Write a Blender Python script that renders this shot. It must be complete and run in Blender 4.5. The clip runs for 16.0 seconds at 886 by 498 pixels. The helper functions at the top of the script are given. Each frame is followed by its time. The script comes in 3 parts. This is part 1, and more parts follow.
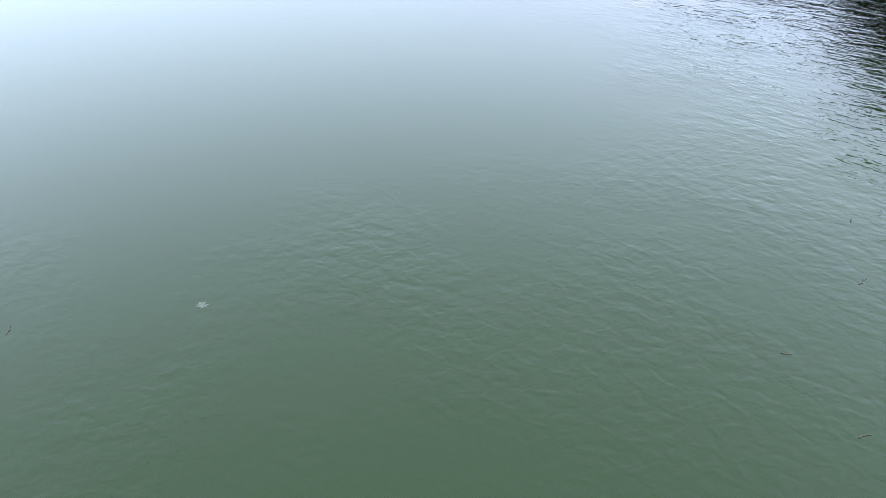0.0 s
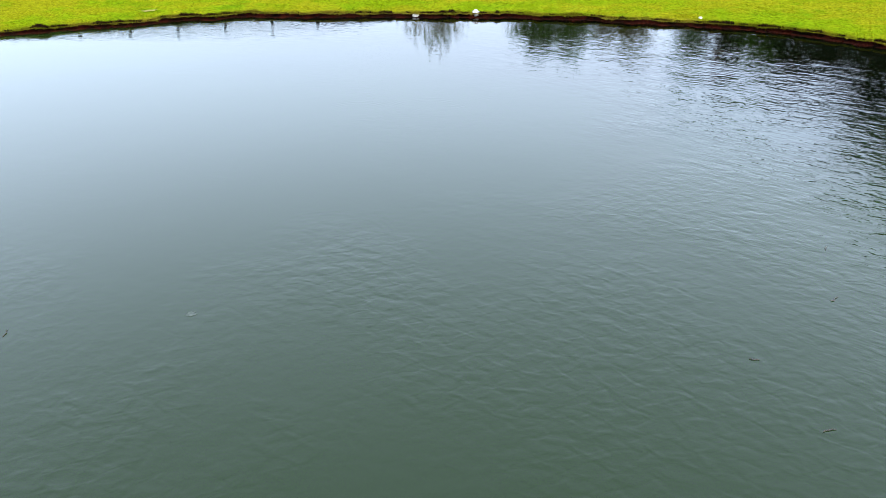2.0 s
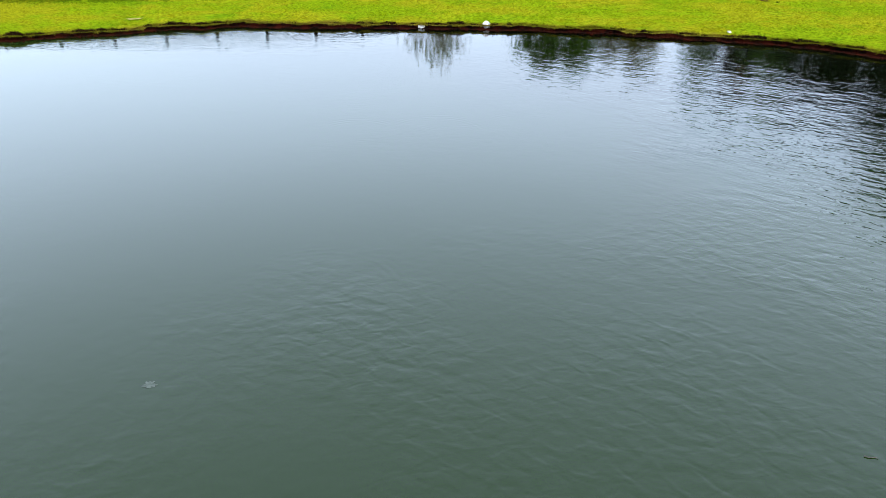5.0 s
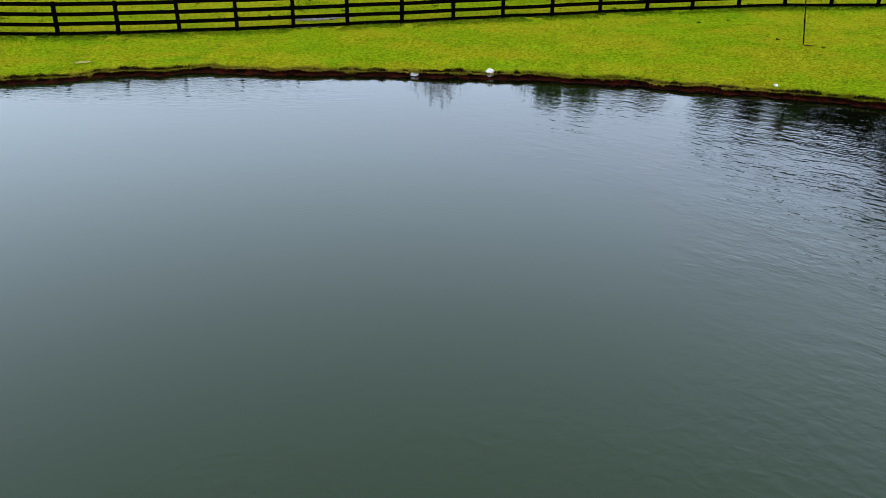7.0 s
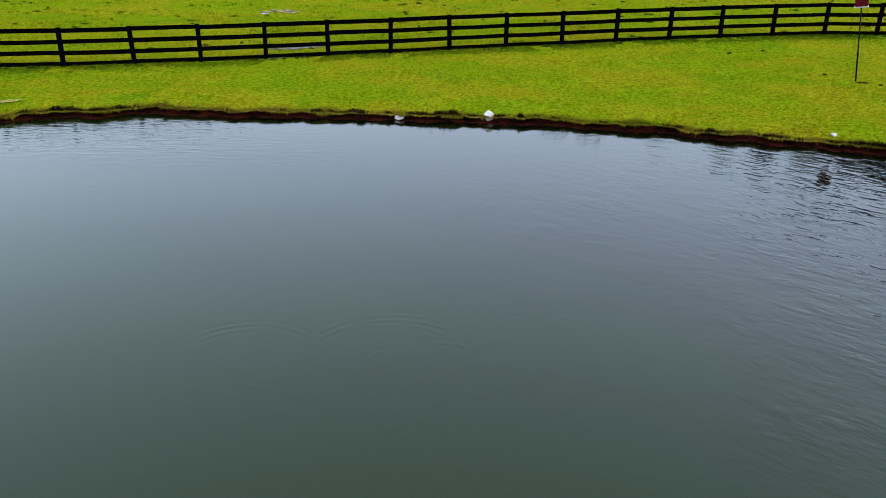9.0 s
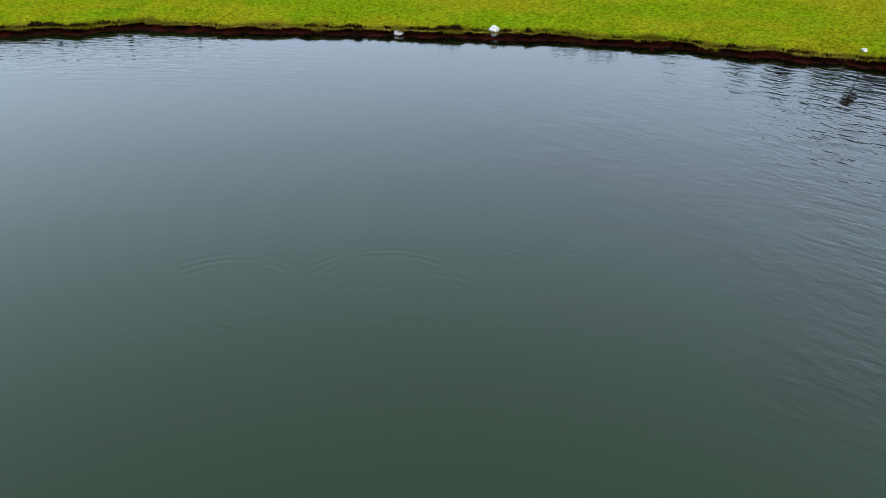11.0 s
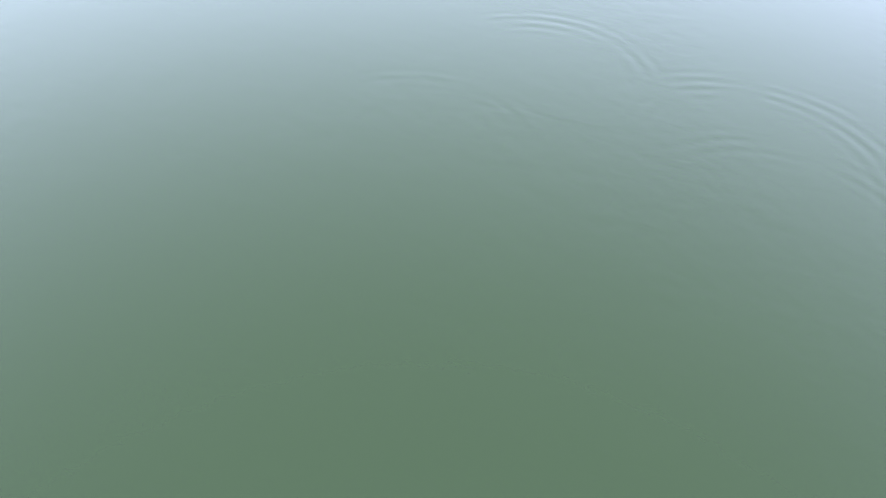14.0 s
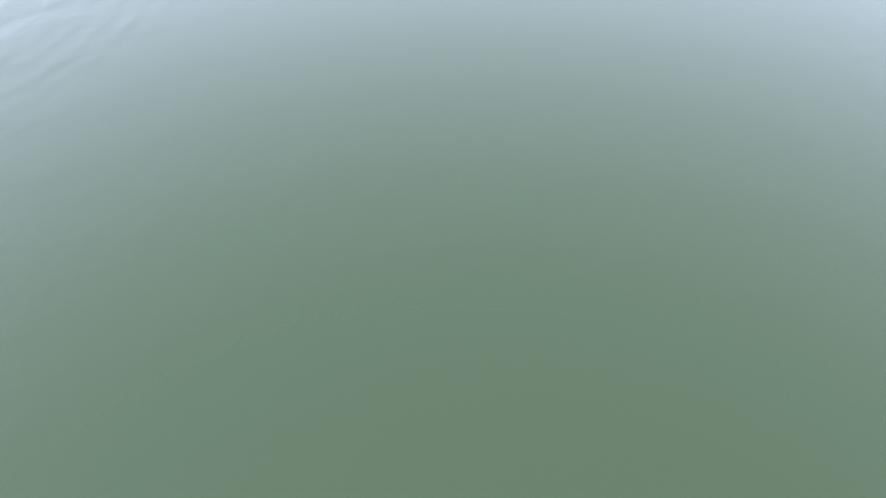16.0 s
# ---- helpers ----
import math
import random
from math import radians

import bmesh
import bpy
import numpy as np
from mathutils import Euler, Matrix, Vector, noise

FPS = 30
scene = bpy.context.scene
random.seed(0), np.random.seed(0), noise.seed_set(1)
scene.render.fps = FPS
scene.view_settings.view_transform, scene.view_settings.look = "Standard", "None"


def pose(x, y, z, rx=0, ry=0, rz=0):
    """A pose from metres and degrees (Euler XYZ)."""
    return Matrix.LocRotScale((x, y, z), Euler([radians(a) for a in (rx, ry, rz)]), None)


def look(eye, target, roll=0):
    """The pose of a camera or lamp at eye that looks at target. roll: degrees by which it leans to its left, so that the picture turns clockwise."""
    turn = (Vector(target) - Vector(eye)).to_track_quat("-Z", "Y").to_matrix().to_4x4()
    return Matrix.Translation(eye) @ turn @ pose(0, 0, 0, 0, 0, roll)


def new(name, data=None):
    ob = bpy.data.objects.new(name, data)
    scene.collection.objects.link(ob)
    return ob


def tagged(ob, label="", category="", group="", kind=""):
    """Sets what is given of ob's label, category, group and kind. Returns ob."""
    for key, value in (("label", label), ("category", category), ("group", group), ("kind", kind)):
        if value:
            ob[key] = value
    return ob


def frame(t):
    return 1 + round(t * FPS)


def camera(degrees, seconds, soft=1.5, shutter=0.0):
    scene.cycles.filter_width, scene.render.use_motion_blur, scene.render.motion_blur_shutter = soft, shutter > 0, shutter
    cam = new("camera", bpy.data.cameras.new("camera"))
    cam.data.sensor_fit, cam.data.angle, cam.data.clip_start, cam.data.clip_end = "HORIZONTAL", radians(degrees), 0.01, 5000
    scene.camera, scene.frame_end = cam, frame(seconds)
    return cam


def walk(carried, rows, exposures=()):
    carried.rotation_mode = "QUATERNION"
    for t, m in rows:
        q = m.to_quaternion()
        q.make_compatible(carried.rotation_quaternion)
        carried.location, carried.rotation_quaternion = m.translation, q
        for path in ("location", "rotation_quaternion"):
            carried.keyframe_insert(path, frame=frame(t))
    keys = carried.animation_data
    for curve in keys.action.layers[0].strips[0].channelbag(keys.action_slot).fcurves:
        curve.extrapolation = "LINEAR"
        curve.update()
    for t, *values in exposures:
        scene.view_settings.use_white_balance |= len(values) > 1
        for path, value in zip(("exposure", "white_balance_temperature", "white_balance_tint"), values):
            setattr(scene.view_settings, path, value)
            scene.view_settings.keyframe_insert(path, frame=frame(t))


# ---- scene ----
cam = camera(59.03, 16.0, 0.7)
# seconds, x, y, z, yaw, pitch, roll
PATH = [
    (0, 4.577, -21.309, 8.238, 9.59, -35.10, 0.25),
    (0.5, 4.822, -21.594, 8.071, 10.03, -34.15, 0.38),
    (1, 5.090, -21.880, 7.896, 10.50, -32.26, 0.57),
    (1.5, 5.359, -22.257, 7.670, 10.98, -29.71, 0.63),
    (2, 5.474, -22.387, 7.310, 11.10, -27.95, 0.64),
    (2.5, 5.598, -22.444, 6.999, 11.28, -27.66, 0.53),
    (3, 5.653, -22.428, 6.701, 11.61, -27.39, 0.50),
    (3.5, 5.650, -22.205, 6.460, 11.87, -27.19, 0.40),
    (6, 3.879, -17.435, 6.571, 10.72, -26.17, -0.13),
    (6.5, 3.840, -16.108, 6.499, 11.05, -25.68, -0.20),
    (7, 3.754, -14.648, 6.382, 11.36, -25.15, -0.33),
    (7.5, 3.680, -13.156, 6.251, 11.68, -24.69, -0.35),
    (8, 3.565, -11.669, 6.085, 11.92, -24.13, -0.40),
    (10.5, 3.062, -8.944, 6.162, 11.86, -23.96, -0.47),
    (11, 3.290, -8.834, 5.782, 12.47, -29.67, -0.13),
    (11.5, 3.524, -8.447, 5.433, 13.78, -36.44, 0.54),
    (12, 3.626, -8.033, 5.207, 14.83, -39.28, 0.95),
    (12.5, 3.751, -7.608, 5.044, 19.28, -39.73, 0.81),
    (13, 3.920, -7.168, 4.864, 29.74, -39.65, -0.07),
    (13.5, 3.930, -6.593, 4.546, 41.39, -39.94, -0.83),
    (14, 3.300, -5.499, 4.009, 54.64, -44.17, -1.10),
    (14.5, 2.656, -4.845, 3.484, 70.80, -46.98, -0.78),
    (15, 2.176, -4.576, 3.064, 86.79, -49.01, 0.12),
    (15.5, 2.057, -4.313, 2.758, 103.99, -48.90, 0.68),
    (16, 2.040, -3.904, 2.500, 123.04, -48.53, 1.01),
]
# seconds, stops of the camera's own exposure, and its white balance
EXPOSURE = [(t, e, 6500, w) for t, e, w in ((0, 2.68, 14), (1.5, 2.33, 13), (3.5, 2.13, 13), (6, 1.95, 12), (7, 1.54, 12), (8, 1.45, 11), (10.5, 1.46, 11), (11.0, 1.48, 10),
            (11.5, 1.68, 10), (12.0, 2.33, 11), (12.5, 2.85, 14), (13.5, 3.12, 18), (14.5, 3.4, 23), (16, 3.45, 28))]
walk(cam, [(t, pose(x, y, z, 90 + p, r, w)) for t, x, y, z, w, p, r in PATH], EXPOSURE)

# ---- overcast daylight ----
world = bpy.data.worlds.new("overcast_sky")
scene.world = world
world.use_nodes = True
wt = world.node_tree
sky = wt.nodes.new("ShaderNodeTexSky")
sky.sky_type, sky.sun_disc = "NISHITA", False
sky.sun_elevation, sky.sun_rotation = radians(55), radians(135)
sky.air_density, sky.dust_density, sky.ozone_density = 1.4, 0.6, 0.5
haze = wt.nodes.new("ShaderNodeHueSaturation")
haze.inputs["Saturation"].default_value = 0.85
wt.links.new(sky.outputs[0], haze.inputs["Color"])
# an even cloud layer over the sky, darker towards the horizon as an overcast sky is
up = wt.nodes.new("ShaderNodeSeparateXYZ")
wt.links.new(wt.nodes.new("ShaderNodeTexCoord").outputs["Generated"], up.inputs[0])
deck = None
for lo, hi, below, above in ((0.0, 0.34, 0.5, 0.82), (0.3, 0.88, 1.0, 0.55)):
    step = wt.nodes.new("ShaderNodeMapRange")
    step.interpolation_type = "SMOOTHSTEP"
    for slot, value in enumerate((lo, hi, below, above)):
        step.inputs[slot + 1].default_value = value
    wt.links.new(up.outputs["Z"], step.inputs[0])
    if deck is None:
        deck = step
    else:
        both = wt.nodes.new("ShaderNodeMath")
        both.operation = "MULTIPLY"
        wt.links.new(deck.outputs[0], both.inputs[0])
        wt.links.new(step.outputs[0], both.inputs[1])
        deck = both
grey = wt.nodes.new("ShaderNodeVectorMath")
grey.operation = "SCALE"
grey.inputs[0].default_value = (5.1, 6.3, 7.9)
wt.links.new(deck.outputs[0], grey.inputs["Scale"])
cloud = wt.nodes.new("ShaderNodeMixRGB")
cloud.inputs[0].default_value = 0.8
wt.links.new(haze.outputs[0], cloud.inputs[1])
wt.links.new(grey.outputs[0], cloud.inputs[2])
wt.links.new(cloud.outputs[0], wt.nodes["Background"].inputs[0])
wt.nodes["Background"].inputs[1].default_value = 0.15
sun = new("sun", bpy.data.lights.new("sun", "SUN"))
sun.data.energy, sun.data.angle, sun.data.color = 1.5, radians(15), (1.0, 0.97, 0.92)
sun.matrix_world = look((30, -30, 60), (0, 0, 0))


# ---- materials ----
def material(name):
    m = bpy.data.materials.new(name)
    m.use_nodes = True
    return m, m.node_tree, m.node_tree.nodes["Principled BSDF"]


def node(tree, kind, values=(), operation=None):
    n = tree.nodes.new(kind)
    if operation:
        n.operation = operation
    for slot, value in values:
        if isinstance(value, bpy.types.NodeSocket):
            tree.links.new(value, n.inputs[slot])
        else:
            n.inputs[slot].default_value = value
    return n


def calc(tree, operation, a, b=0.0, clamp=False):
    n = node(tree, "ShaderNodeMath", [(0, a), (1, b)], operation=operation)
    n.use_clamp = clamp
    return n.outputs[0]


def blend(tree, fac, a, b):
    return node(tree, "ShaderNodeMixRGB", [(0, fac), (1, a), (2, b)]).outputs[0]


def ramp(tree, value, lo, hi, out_lo=0.0, out_hi=1.0):
    n = node(tree, "ShaderNodeMapRange", [(0, value), (1, lo), (2, hi), (3, out_lo), (4, out_hi)])
    n.interpolation_type = "SMOOTHSTEP"
    return n.outputs[0]


def place(tree, scale=(1, 1, 1), turn=0.0):
    co = tree.nodes.new("ShaderNodeTexCoord")
    m = node(tree, "ShaderNodeMapping", [(0, co.outputs["Object"])])
    m.vector_type = "TEXTURE"
    m.inputs["Scale"].default_value = [1.0 / k for k in scale]
    m.inputs["Rotation"].default_value = (0, 0, radians(turn))
    return m.outputs[0]


def grain(tree, scale, detail=3.0, rough=0.55, at=None, distortion=0.0):
    n = node(tree, "ShaderNodeTexNoise", [("Scale", scale), ("Detail", detail), ("Roughness", rough), ("Distortion", distortion)])
    tree.links.new(at if at is not None else place(tree), n.inputs["Vector"])
    return n.outputs["Fac"]


def bump(tree, shader, height, distance, strength=1.0):
    n = node(tree, "ShaderNodeBump", [("Height", height), ("Distance", distance), ("Strength", strength)])
    tree.links.new(n.outputs[0], shader.inputs["Normal"])


def plain(name, a, b, scale=8.0, rough=0.8, relief=0.01, fine=60.0, metal=0.0, gloss=0.5):
    """A surface that mottles between two colours, with a fine relief."""
    m, t, s = material(name)
    f = ramp(t, calc(t, "ADD", calc(t, "MULTIPLY", grain(t, scale, 4), 0.65), calc(t, "MULTIPLY", grain(t, fine, 2), 0.35)), 0.38, 0.62)
    t.links.new(blend(t, f, (*a, 1), (*b, 1)), s.inputs["Base Color"])
    s.inputs["Roughness"].default_value, s.inputs["Metallic"].default_value = rough, metal
    s.inputs["Specular IOR Level"].default_value = gloss
    bump(t, s, grain(t, fine, 3), relief)
    return m


def water_material():
    """Murky green pond water: a calm mirror in the west, wind ripples in the east, rings where something has swum."""
    m, t, s = material("pond_water")
    xyz = node(t, "ShaderNodeSeparateXYZ", [(0, place(t))])
    x, y = xyz.outputs[0], xyz.outputs[1]
    # base colour darkened towards the north-east bank, painted in to deepen the trees' reflection
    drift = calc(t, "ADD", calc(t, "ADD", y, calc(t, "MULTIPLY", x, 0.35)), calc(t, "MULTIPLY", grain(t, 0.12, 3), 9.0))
    ne_dark = ramp(t, drift, 3.0, 14.0)
    t.links.new(blend(t, ne_dark, (0.0066, 0.0148, 0.0026, 1), (0.0009, 0.0017, 0.0005, 1)), s.inputs["Base Color"])
    s.inputs["Roughness"].default_value = 0.02
    s.inputs["IOR"].default_value = 1.333
    # wind ripples, crests running a little oblique to the north shore
    wind = ramp(t, calc(t, "ADD", calc(t, "ADD", x, calc(t, "MULTIPLY", y, 0.28)), calc(t, "MULTIPLY", grain(t, 0.25, 2), 4.0)), 6.0, 12.0)
    shore = calc(t, "MULTIPLY", ramp(t, y, 0.0, 7.0, 0.0, 0.34), ramp(t, x, -3.0, 4.0))
    wind = calc(t, "MULTIPLY", calc(t, "MAXIMUM", wind, shore), ramp(t, calc(t, "ADD", y, calc(t, "MULTIPLY", x, 0.22)), 7.0, 13.0, 1.0, 0.3))
    gusts = ramp(t, grain(t, 0.45, 3), 0.3, 0.7, 0.35, 1.0)
    w1 = grain(t, 1.0, 2, 0.5, place(t, (1.3, 3.0, 1), -26), 0.6)
    w2 = grain(t, 1.0, 2, 0.5, place(t, (3.2, 7.0, 1), -33), 0.4)
    chop = calc(t, "ADD", calc(t, "MULTIPLY", w1, 0.021), calc(t, "MULTIPLY", w2, 0.0115))
    high = calc(t, "MULTIPLY", chop, calc(t, "MULTIPLY", wind, gusts))
    # faint leftover ripples everywhere, in patches
    soft = calc(t, "MULTIPLY", ramp(t, grain(t, 0.2, 3), 0.38, 0.6, 0.25, 1.0), ramp(t, calc(t, "SUBTRACT", y, calc(t, "MULTIPLY", x, 0.5)), -11.0, -6.0, 1.0, 0.12))
    w3 = grain(t, 1.0, 1, 0.45, place(t, (2.4, 4.0, 1), -26), 0.6)
    w5 = grain(t, 1.0, 1, 0.45, place(t, (3.0, 4.8, 1), 31), 0.6)
    cross = calc(t, "ADD", calc(t, "MULTIPLY", w3, 0.0095), calc(t, "MULTIPLY", w5, 0.007))
    high = calc(t, "ADD", high, calc(t, "MULTIPLY", cross, soft))
    fine = calc(t, "MULTIPLY", grain(t, 1.0, 2, 0.5, place(t, (4.0, 8.0, 1), 20), 0.5), ramp(t, grain(t, 0.35, 2), 0.35, 0.65, 0.0004, 0.0015))
    high = calc(t, "ADD", high, fine)
    # shore ripples at the north-west corner
    corner = ramp(t, node(t, "ShaderNodeVectorMath", [(0, place(t, (0.06, 0.24, 1))), (1, (-14.5 * 0.06, 9.2 * 0.24, 0))], operation="DISTANCE").outputs["Value"], 0.3, 0.85, 1.0, 0.0)
    w4 = grain(t, 1.0, 2, 0.5, place(t, (1.7, 5.2, 1), 14), 0.3)
    high = calc(t, "ADD", high, calc(t, "MULTIPLY", calc(t, "MULTIPLY", w4, 0.012), corner))
    # rings: centre, radius, width, height
    for cx, cy, radius, width, amp in RINGS:
        r = node(t, "ShaderNodeVectorMath", [(0, place(t)), (1, (cx, cy, 0))], operation="DISTANCE").outputs["Value"]
        band = ramp(t, calc(t, "ABSOLUTE", calc(t, "SUBTRACT", r, radius)), 0.0, width, 1.0, 0.0)
        north = ramp(t, calc(t, "SUBTRACT", y, cy), 0.1, radius * 0.6)
        broken = ramp(t, grain(t, 1.1, 3), 0.4, 0.62)
        wave = calc(t, "MULTIPLY", calc(t, "SINE", calc(t, "MULTIPLY", r, 2 * math.pi / 0.16)), amp)
        high = calc(t, "ADD", high, calc(t, "MULTIPLY", wave, calc(t, "MULTIPLY", band, calc(t, "MULTIPLY", north, broken))))
    bump(t, s, high, 1.0)
    return m


RINGS = [(0.62, -0.5, 1.3, 0.45, 0.0008), (-1.5, -0.95, 1.05, 0.4, 0.0009), (1.3, -0.9, 1.2, 0.35, 0.0005), (2.9, 0.3, 1.2, 0.35, 0.0006), (-1.2, -2.6, 1.1, 0.3, 0.0005),
         (0.3, -9.0, 1.3, 0.4, 0.0006)]


def lawn_material(name, base, dry, lush, blades):
    """Grass that shifts between mown green, lush and dry in patches, with fine light and dark flecks."""
    m, t, s = material(name)
    patch = ramp(t, calc(t, "ADD", calc(t, "MULTIPLY", grain(t, 0.2, 4, 0.6, place(t, (1, 1.5, 1))), 0.72), calc(t, "MULTIPLY", grain(t, 1.3, 4, 0.65), 0.28)), 0.43, 0.57)
    wet = calc(t, "MULTIPLY", ramp(t, grain(t, 0.55, 5, 0.7), 0.5, 0.72), 0.75)
    c = blend(t, patch, (*base, 1), (*dry, 1))
    c = blend(t, wet, c, (*lush, 1))
    fleck = calc(t, "MULTIPLY", ramp(t, grain(t, 9.0, 5, 0.75), 0.3, 0.7, 0.5, 1.45), ramp(t, grain(t, 34.0, 3, 0.7), 0.32, 0.68, 0.68, 1.32))
    if blades:
        info = t.nodes.new("ShaderNodeNewGeometry")
        c = blend(t, calc(t, "MULTIPLY", info.outputs["Random Per Island"], 0.35), c, (*dry, 1))
        shift = node(t, "ShaderNodeMapRange", [(0, info.outputs["Random Per Island"]), (3, 0.6), (4, 1.35)]).outputs[0]
        fleck = calc(t, "MULTIPLY", fleck, shift)
    grey = node(t, "ShaderNodeCombineColor", [(0, fleck), (1, fleck), (2, fleck)]).outputs[0]
    mix = node(t, "ShaderNodeMixRGB", [(0, 1.0), (1, c), (2, grey)])
    mix.blend_type = "MULTIPLY"
    t.links.new(mix.outputs[0], s.inputs["Base Color"])
    s.inputs["Roughness"].default_value = 0.75
    s.inputs["Specular IOR Level"].default_value = 0.0
    if not blades:
        bump(t, s, grain(t, 24.0, 5, 0.7), 0.06)
    return m


def soil_material():
    m, t, s = material("bank_soil")
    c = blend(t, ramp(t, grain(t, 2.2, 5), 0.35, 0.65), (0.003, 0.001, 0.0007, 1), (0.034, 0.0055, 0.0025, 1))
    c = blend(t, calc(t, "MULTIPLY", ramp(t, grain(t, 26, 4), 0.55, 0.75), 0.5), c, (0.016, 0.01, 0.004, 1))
    t.links.new(c, s.inputs["Base Color"])
    s.inputs["Roughness"].default_value = 0.8
    s.inputs["Specular IOR Level"].default_value = 0.02
    bump(t, s, grain(t, 12, 6, 0.7), 0.2)
    return m


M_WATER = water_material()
M_LAWN = lawn_material("lawn_grass", (0.106, 0.154, 0.003), (0.152, 0.153, 0.005), (0.06, 0.13, 0.003), False)
M_BLADE = lawn_material("grass_blades", (0.112, 0.164, 0.0018), (0.164, 0.166, 0.003), (0.064, 0.146, 0.0015), True)
M_EDGE = lawn_material("bank_edge_grass", (0.115, 0.115, 0.004), (0.19, 0.15, 0.018), (0.03, 0.022, 0.004), True)
M_LUSH = lawn_material("lush_unmown_grass", (0.046, 0.09, 0.002), (0.07, 0.1, 0.003), (0.028, 0.066, 0.002), True)
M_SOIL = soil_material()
M_ROOT = plain("dead_dark_roots", (0.004, 0.002, 0.001), (0.022, 0.011, 0.004), 6.0, 0.9, 0.004, 60, 0.0, 0.02)
M_FENCE = plain("black_fence_paint", (0.0006, 0.0006, 0.0006), (0.0016, 0.0015, 0.0014), 3.0, 0.8, 0.004, 40, 0.0, 0.0)
M_STONE = plain("pale_quartz", (0.3, 0.28, 0.27), (0.62, 0.6, 0.58), 7.0, 0.8, 0.03, 30, 0.0, 0.2)
M_ROOF = plain("white_painted_roof", (0.28, 0.3, 0.32), (0.4, 0.41, 0.42), 6.0, 0.5, 0.002, 40)
M_RED = plain("red_painted_wood", (0.05, 0.0012, 0.003), (0.08, 0.002, 0.0045), 10.0, 0.8, 0.003, 50, 0.0, 0.08)
M_POLE = plain("dark_steel_pole", (0.002, 0.002, 0.002), (0.004, 0.004, 0.004), 20.0, 0.6, 0.002, 60, 0.0, 0.05)
M_HOLE = plain("dark_hole", (0.004, 0.003, 0.003), (0.008, 0.006, 0.005), 20.0, 0.9)
M_BARK = plain("grey_brown_bark", (0.05, 0.038, 0.028), (0.12, 0.095, 0.07), 5.0, 0.9, 0.06, 22)
M_LEAF = plain("dark_tree_leaves", (0.018, 0.04, 0.005), (0.045, 0.08, 0.012), 1.2, 0.7, 0.004, 9, 0.0, 0.04)
M_OLIVE = plain("olive_tree_leaves", (0.035, 0.035, 0.009), (0.09, 0.09, 0.025), 1.2, 0.7, 0.004, 9, 0.0, 0.04)
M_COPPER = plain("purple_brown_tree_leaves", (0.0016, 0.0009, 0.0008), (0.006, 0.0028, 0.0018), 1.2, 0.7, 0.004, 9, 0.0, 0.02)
M_GRAVEL = plain("wet_grey_gravel", (0.02, 0.02, 0.018), (0.16, 0.158, 0.155), 6.0, 0.9, 0.03, 22, 0.0, 0.1)
M_TWIG = plain("dark_wet_twig", (0.012, 0.009, 0.006), (0.035, 0.024, 0.014), 30.0, 0.5, 0.003, 80)
M_FOAM = plain("pale_foam", (0.012, 0.02, 0.013), (0.042, 0.054, 0.042), 16.0, 0.7, 0.004, 90)
M_MUD = plain("trampled_brown_mud", (0.035, 0.016, 0.008), (0.24, 0.2, 0.1), 2.2, 0.95, 0.03, 9, 0.0, 0.03)
M_WEED = lawn_material("dark_weeds", (0.014, 0.034, 0.002), (0.03, 0.05, 0.003), (0.008, 0.022, 0.002), True)
M_SAND = plain("pale_sandy_scrape", (0.14, 0.13, 0.02), (0.26, 0.22, 0.06), 5.0, 0.9, 0.02, 30, 0.0, 0.1)
pud, pt, ps = material("puddle_water")
ps.inputs["Base Color"].default_value = (0.05, 0.045, 0.035, 1)
ps.inputs["Roughness"].default_value, ps.inputs["IOR"].default_value = 0.06, 1.333
bump(pt, ps, grain(pt, 4.0, 2), 0.01)


# ---- building helpers ----
def part(name, bm, mat, parent=None, label="", smooth=False):
    """Links a bmesh as one mesh object."""
    me = bpy.data.meshes.new(name)
    bm.to_mesh(me)
    bm.free()
    me.materials.append(mat)
    if smooth:
        me.polygons.foreach_set("use_smooth", [True] * len(me.polygons))
    ob = new(name, me)
    ob.parent = parent
    return tagged(ob, label)


def sheet(name, verts, faces, mats, slots=None, parent=None, smooth=True):
    """Links vertices and faces as one mesh object."""
    me = bpy.data.meshes.new(name)
    me.from_pydata(verts, [], faces)
    for mat in mats:
        me.materials.append(mat)
    if slots is not None:
        me.polygons.foreach_set("material_index", slots)
    me.polygons.foreach_set("use_smooth", [smooth] * len(me.polygons))
    ob = new(name, me)
    ob.parent = parent
    return ob


def thing(name, x, y, z, label, category, group="", turn=0.0):
    ob = new(name)
    ob.matrix_world = pose(x, y, z, 0, 0, turn)
    return tagged(ob, label, category, group)


def block(bm, size, at=(0, 0, 0), bevel=0.01, taper=1.0, turn=None):
    """A bevelled box that stands on `at`, narrowing upwards by taper."""
    made = bmesh.ops.create_cube(bm, size=1)["verts"]
    for v in made:
        k = taper if v.co.z > 0 else 1.0
        v.co = Vector((v.co.x * size[0] * k, v.co.y * size[1] * k, (v.co.z + 0.5) * size[2]))
        if turn is not None:
            v.co = turn @ v.co
        v.co += Vector(at)
    if bevel:
        edges = list({e for v in made for e in v.link_edges})
        bmesh.ops.bevel(bm, geom=edges, offset=bevel, segments=1, affect="EDGES")


